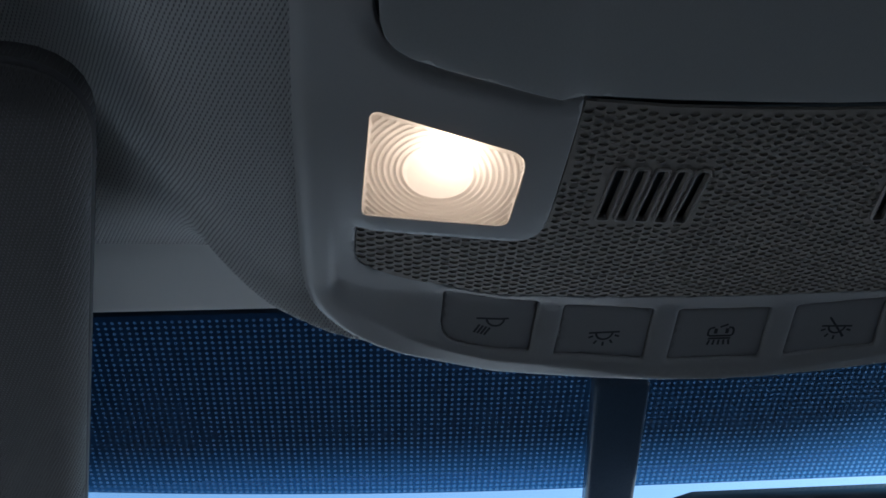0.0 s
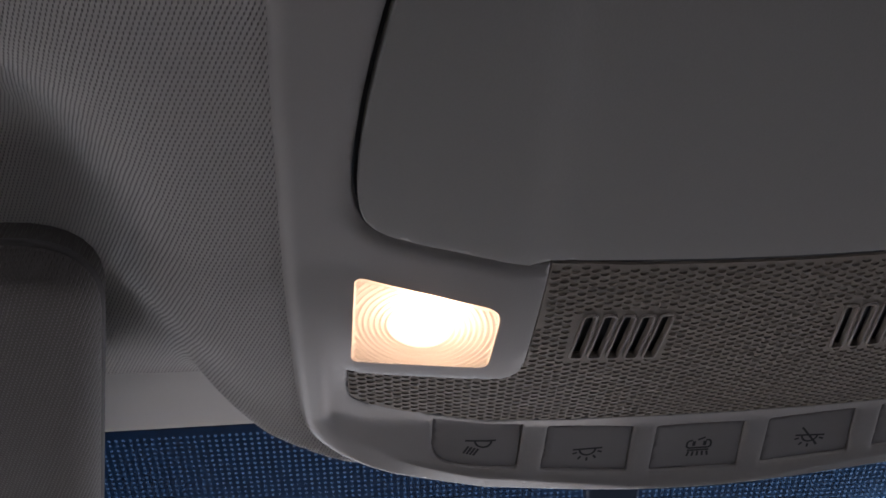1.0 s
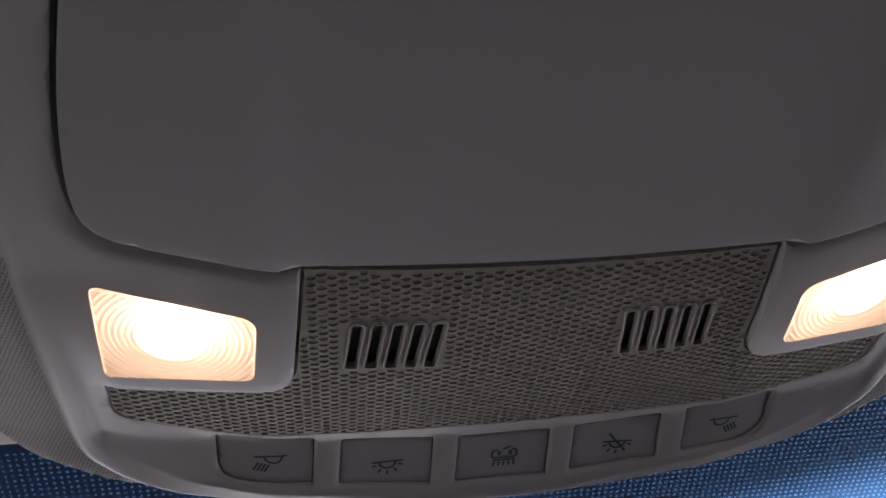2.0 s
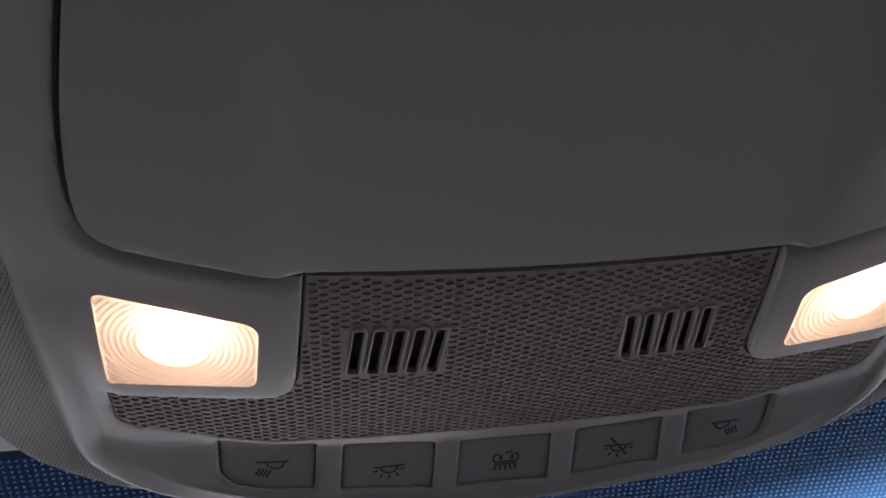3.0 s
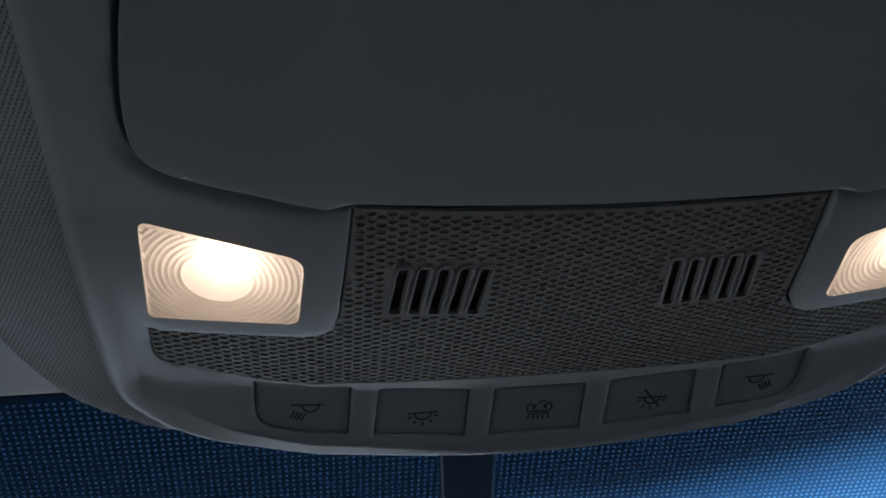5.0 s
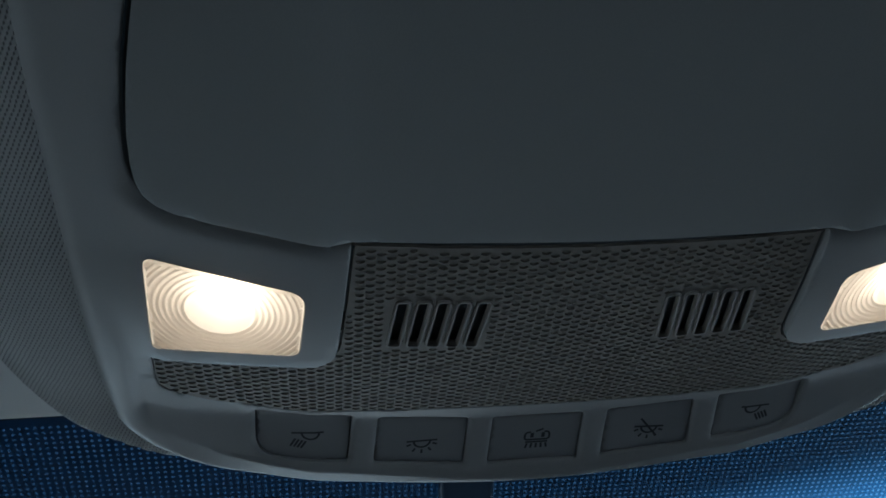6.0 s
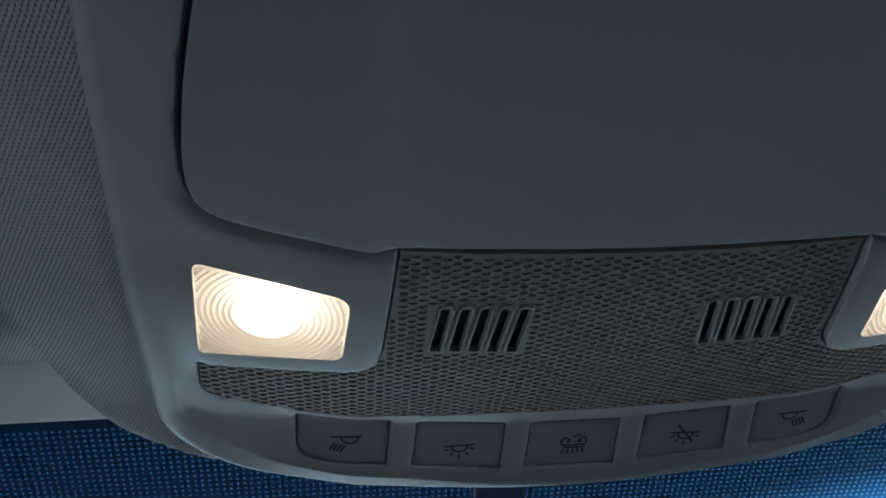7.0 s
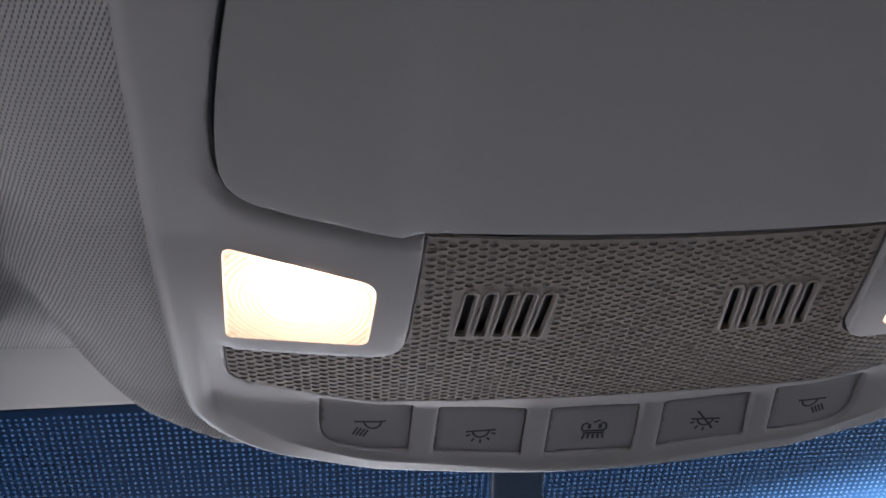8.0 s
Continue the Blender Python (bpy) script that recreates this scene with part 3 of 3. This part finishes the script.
# near-black sheet that draws the line of shade along the lid's front edge
part("lid_well", sheet("lid_edge_shade", DARK, round_loop([(-41, 57, 1), (41, 57, 1), (41, 66, 1), (-41, 66, 1)], 3, 4), [], lambda x, y: s_mesh(x, y) - 1.2, 6, 0, 0), console, "near-black sheet for the shade under the lid's front edge")
lid = part("lid", sheet("lid", LID, LIDLOOP, [], s_lid, 2.6, 0.35, 3.0), console, "smooth grey lid of the glasses holder")

# perforated panel with two slotted vents
slots = SLOTS[0] + SLOTS[1]
cand = []
for k in range(-24, 70):
    x = -41.22 + 1.808 * k
    for j in range(-5, 40):
        cand.append((x, 55.85 + 0.00064 * x * x - 1.67 * j - (0.835 if k % 2 else 0)))
cand = np.array(cand)
tuck = np.maximum(smooth(22, 14, MESHLOOP[:, 1]), 0.45 * smooth(79.4, 80.0, np.abs(MESHLOOP[:, 0])))[:, None]
PANEL = grow(MESHLOOP, -0.75) * (1 - tuck) + grow(MESHLOOP, 0.5) * tuck
cand = cand[inside(cand, [PANEL])]
cand = cand[away(cand, [PANEL]) > 0.6]
fat = [grow(q, 0.5) for q in slots]
cand = cand[~np.any([inside(cand, [q]) for q in fat], 0)]
cand = cand[away(cand, fat) > 0.55]
# each perforation: a lens-shaped mouth that narrows with depth
PITSHAPE = np.array([(0.90, 0), (0.69, 0.26), (0.36, 0.50), (0, 0.60), (-0.36, 0.50), (-0.69, 0.26), (-0.90, 0), (-0.72, -0.24), (-0.36, -0.45), (0, -0.52),
                     (0.36, -0.45), (0.72, -0.24)])
holes = []
for c in cand:
    room = float(away(c[None], [PANEL] + fat)[0])
    if room > 1.25 or not np.any([abs(c[0] - q[:, 0].mean()) < 2.2 and 30 < c[1] < 46 for q in slots]):
        holes.append(c + PITSHAPE * (min(1.0, room / 1.0), min(1.0, room / 0.62)))
# small beads in the bars between the slots
for grp in SLOTS:
    for qa, qb in zip(grp, grp[1:]):
        lo, hi = qa[:, 1].min(), qa[:, 1].max()
        for k in range(13):
            yy = lo + 0.9 + k * 0.93
            if yy < hi - 0.5:
                xa, xb = (np.mean([np.ptp(q[np.abs(q[:, 1] - v) < 1.2, 0]) / 2 + q[np.abs(q[:, 1] - v) < 1.2, 0].min() for q in (qa, qb)]) for v in (lo, hi))
                xm = xa + (xb - xa) * (yy - lo) / (hi - lo)
                holes.append(np.array((xm + (0.17 if k % 2 else -0.17), yy)) + PITSHAPE * (0.21, 0.5))


def s_panel(x, y):
    return s_mesh(x, y) + 0.2


panel = part("grille", sheet("grille", GRILLE, PANEL, [q[::-1] for q in slots], s_panel, 3, 0.0, 0.5, taper=0.24, more=np.zeros((0, 2)), pits=holes), console,
             "perforated warm grey plastic panel")
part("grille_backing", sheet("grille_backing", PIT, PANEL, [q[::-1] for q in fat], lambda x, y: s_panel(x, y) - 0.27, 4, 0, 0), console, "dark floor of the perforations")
for grp in SLOTS:
    box_loop = round_loop([(min(q[:, 0].min() for q in grp) - 5, 18, 1), (max(q[:, 0].max() for q in grp) + 5, 18, 1),
                           (max(q[:, 0].max() for q in grp) + 5, 48, 1), (min(q[:, 0].min() for q in grp) - 5, 48, 1)], 3, 4)
    vent = part("vent", sheet("vent", CAVITY, box_loop, [], lambda x, y: s_panel(x, y) - 3.2, 5, 0, -0.0), console, "dark vent cavity behind slots")
    for q in grp:
        part("slot_rim", sheet("slot_rim", RIMS, grow(q, 0.46), [q[::-1]], lambda x, y: s_panel(x, y) + 0.52, 1.5, 0.2, 1.5), vent)

# lamps: a reflector bucket, a bulb and a ribbed lens
HUB = (-65.6, 43.9)


def s_lens(x, y):
    r = np.hypot(np.abs(x) + HUB[0], y - HUB[1])
    z = s_side(x, y) + 0.55
    edge = away(np.column_stack([-np.abs(np.ravel(x)), np.ravel(y)]), [LAMP_L]).reshape(np.shape(x))
    rib = 0.26 * smooth(0.1, 0.9, edge) * np.cos(np.maximum(r - 5.6, 0) * math.tau / 1.05)
    return z + np.where(r > 5.6, rib - 0.3, 0.9 * (1 - (r / 5.6) ** 2) * 0.6)


polar = [HUB]
for k in range(1, 112):
    r = 0.5 * k if k < 10 else 5.6 + 0.2875 * (k - 12)
    m = 24 if r < 2 else 48 if r < 5 else 120
    polar += [(HUB[0] + r * math.cos(math.tau * i / m), HUB[1] + r * math.sin(math.tau * i / m)) for i in range(m)]
polar = np.array(polar)
for sgn, loop in zip((-1, 1), LAMPS):
    lens = part("lamp_lens", sheet("lamp_lens", LENS, loop, [], s_lens, 1, 0.35, 1.2, more=polar * (1 if sgn < 0 else -1, 1)), console,
                "glowing ribbed translucent lamp lens")
    back = grow(loop, -3.0)
    zb = s_side(loop[:, 0], loop[:, 1]) - 1.3
    n = len(loop)
    vv = [(*q, z) for q, z in zip(loop, zb)] + [(*q, z - 12) for q, z in zip(back, zb)]
    ff = [(i, (i + 1) % n, n + (i + 1) % n, n + i) for i in range(n)] + [tuple(range(n, 2 * n))]
    part("reflector", mesh_of("reflector", vv, ff, WHITE), lens, "white lamp reflector")
    bulb_light("lamp_bulb", sgn * 62.9, 49.4, -4.6, 0.0038)

# switches with printed symbols
def arc(cx, cy, r, a0, a1, n=10, sx=1.0):
    return [(cx + sx * r * math.cos(radians(a0 + (a1 - a0) * k / n)), cy + r * math.sin(radians(a0 + (a1 - a0) * k / n))) for k in range(n + 1)]


def dome(cx, cy):
    return [[(cx - 3.5, cy), (cx + 3.5, cy)], arc(cx, cy, 1.9, 180, 360, 12)]


def rays(cx, cy, r0, r1, angles):
    return [[(cx + r0 * math.cos(radians(a)), cy + r0 * math.sin(radians(a))), (cx + r1 * math.cos(radians(a)), cy + r1 * math.sin(radians(a)))] for a in angles]


def slant(cx, cy, sg):
    base = [[(cx - 3.5, cy), (cx + 3.5, cy)], arc(cx + sg * 0.6, cy, 1.9, 180, 360, 12)]
    return base + [[(cx - sg * (1.2 + 0.75 * k), cy - 1.4 - 0.25 * (3 - k)), (cx - sg * (2.4 + 0.75 * k), cy - 3.6 - 0.2 * (3 - k))] for k in range(-1, 3)]


def plan_car(cx, cy):
    """A car seen from the side, two windows and a roof line, with a fringe of rays below."""
    c = [[(cx - 1.6, cy + 1.1), (cx - 2.6, cy + 0.9), (cx - 2.9, cy + 0.3), (cx - 2.9, cy - 0.8), (cx - 2.4, cy - 1.2), (cx + 2.4, cy - 1.2),
          (cx + 2.9, cy - 0.8), (cx + 2.9, cy + 0.3), (cx + 2.5, cy + 1.0), (cx + 1.6, cy + 1.1)],
         [(cx - 1.35, cy + 0.8), (cx - 1.35, cy - 0.6)], [(cx - 1.05, cy + 0.8), (cx - 1.05, cy - 0.6)],
         [(cx + 1.25, cy + 0.8), (cx + 1.25, cy - 0.6)], [(cx + 1.55, cy + 0.8), (cx + 1.55, cy - 0.6)],
         [(cx - 0.4, cy + 1.2), (cx + 1.3, cy + 1.9)], [(cx - 2.6, cy - 1.9), (cx + 2.6, cy - 1.9)]]
    return c + [[(cx - 2.2 + 1.1 * k, cy - 2.3), (cx - 2.5 + 1.25 * k, cy - 3.7)] for k in range(5)]


SYMBOLS = [slant(-51.6, -1.6, 1), dome(-26.3, -6.7) + rays(-26.3, -6.7, 2.6, 3.7, (200, 235, 270, 305, 340)), plan_car(0.5, -7.6),
           dome(27.2, -6.6) + rays(27.2, -6.6, 2.6, 3.7, (200, 235, 270, 305, 340)) + [[(24.9, -4.2), (29.4, -9.5)]], slant(52.2, -1.7, -1)]
NAMES = ["grey switch printed with a map lamp symbol", "grey switch printed with a dome lamp symbol", "grey switch printed with a car and rays symbol",
         "grey switch printed with a crossed-out lamp symbol", "grey switch printed with a mirrored map lamp symbol"]


def s_switch(x, y):
    return s_bezel(x, y) - 0.85


for loop, lines, text in zip(SWITCHES, SYMBOLS, NAMES):
    sw = part("switch", sheet("switch", BUTTON, loop, [], s_switch, 1.3, 0.42, 1.6), console, text)
    for ln in lines:
        part("symbol_line", strokes("symbol_line", PRINT, [ln], 0.5, s_switch, 0.1), sw, "dark grey printed line of a symbol")
part("switch_well", sheet("switch_well", DARK, round_loop([(-66, 8, 3), (-66, -10, 6), (-20, -16, 3), (20, -16, 3), (66, -10, 6), (66, 8, 3), (20, 2, 3), (-20, 2, 3)], 4, 5), [],
                          lambda x, y: s_mesh(x, y) - 1.5, 3, 0, 0), console, "dark gap round the switches")

# ---------------------------------------------------------------- sun visor
visor = thing("sun_visor", "grey cloth sun visor folded down along the windscreen", "sun visor")


def s_visor(x, y):
    return 0.6 - 0.1446 * (y + 7.3) + 1.0


vl = round_loop([(-121.6, 58.0, 14), (-330, 63, 15), (-345, -112, 25), (-164.6, -112, 20)], 8, 4.0)
vl = vl if np.sum(vl[:, 0] * np.roll(vl[:, 1], -1) - vl[:, 1] * np.roll(vl[:, 0], -1)) > 0 else vl[::-1]
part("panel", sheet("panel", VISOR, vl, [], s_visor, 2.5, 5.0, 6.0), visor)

bead_v, bead_f = [], []
bl = grow(vl, -0.2)
for i, q in enumerate(bl):
    t = bl[(i + 1) % len(bl)] - bl[i - 1]
    nx = np.array([t[1], -t[0]]) / max(np.linalg.norm(t), 1e-9)
    zc = float(s_visor(q[0], q[1])) - 5.6
    bead_v += [(q[0] + nx[0] * 0.9 * math.cos(a), q[1] + nx[1] * 0.9 * math.cos(a), zc + 0.9 * math.sin(a)) for a in (k * math.tau / 6 for k in range(6))]
for i in range(len(bl)):
    j = (i + 1) % len(bl)
    bead_f += [(6 * i + k, 6 * j + k, 6 * j + (k + 1) % 6, 6 * i + (k + 1) % 6) for k in range(6)]
part("piping", mesh_of("piping", bead_v, bead_f, EDGING), visor, "dark grey edge piping")

# ---------------------------------------------------------------- mirror on its arm
mirror = thing("rear_view_mirror", "black rear-view mirror hanging from a flat arm on the windscreen", "mirror")
c8 = [Vector(W(*screen(x, s, o))) for o in (0.5, 7.0) for x, s in ((-16.2, 24), (-0.2, 24), (2.8, 92), (-11.9, 92))]
part("arm", slab("arm", ARM, c8, 0.0015), mirror, "dark flat mirror arm cover, with blue haze in its colour")
part("housing", box("housing", HOUSING, 0.006, 0.206, 0.086, 0.108, 1.192, 1.2425, 0.011), mirror, "black mirror housing")
part("mirror_glass", box("mirror_glass", MIRROR, 0.014, 0.198, 0.0845, 0.0865, 1.199, 1.2330, 0), mirror, "silvered mirror glass")
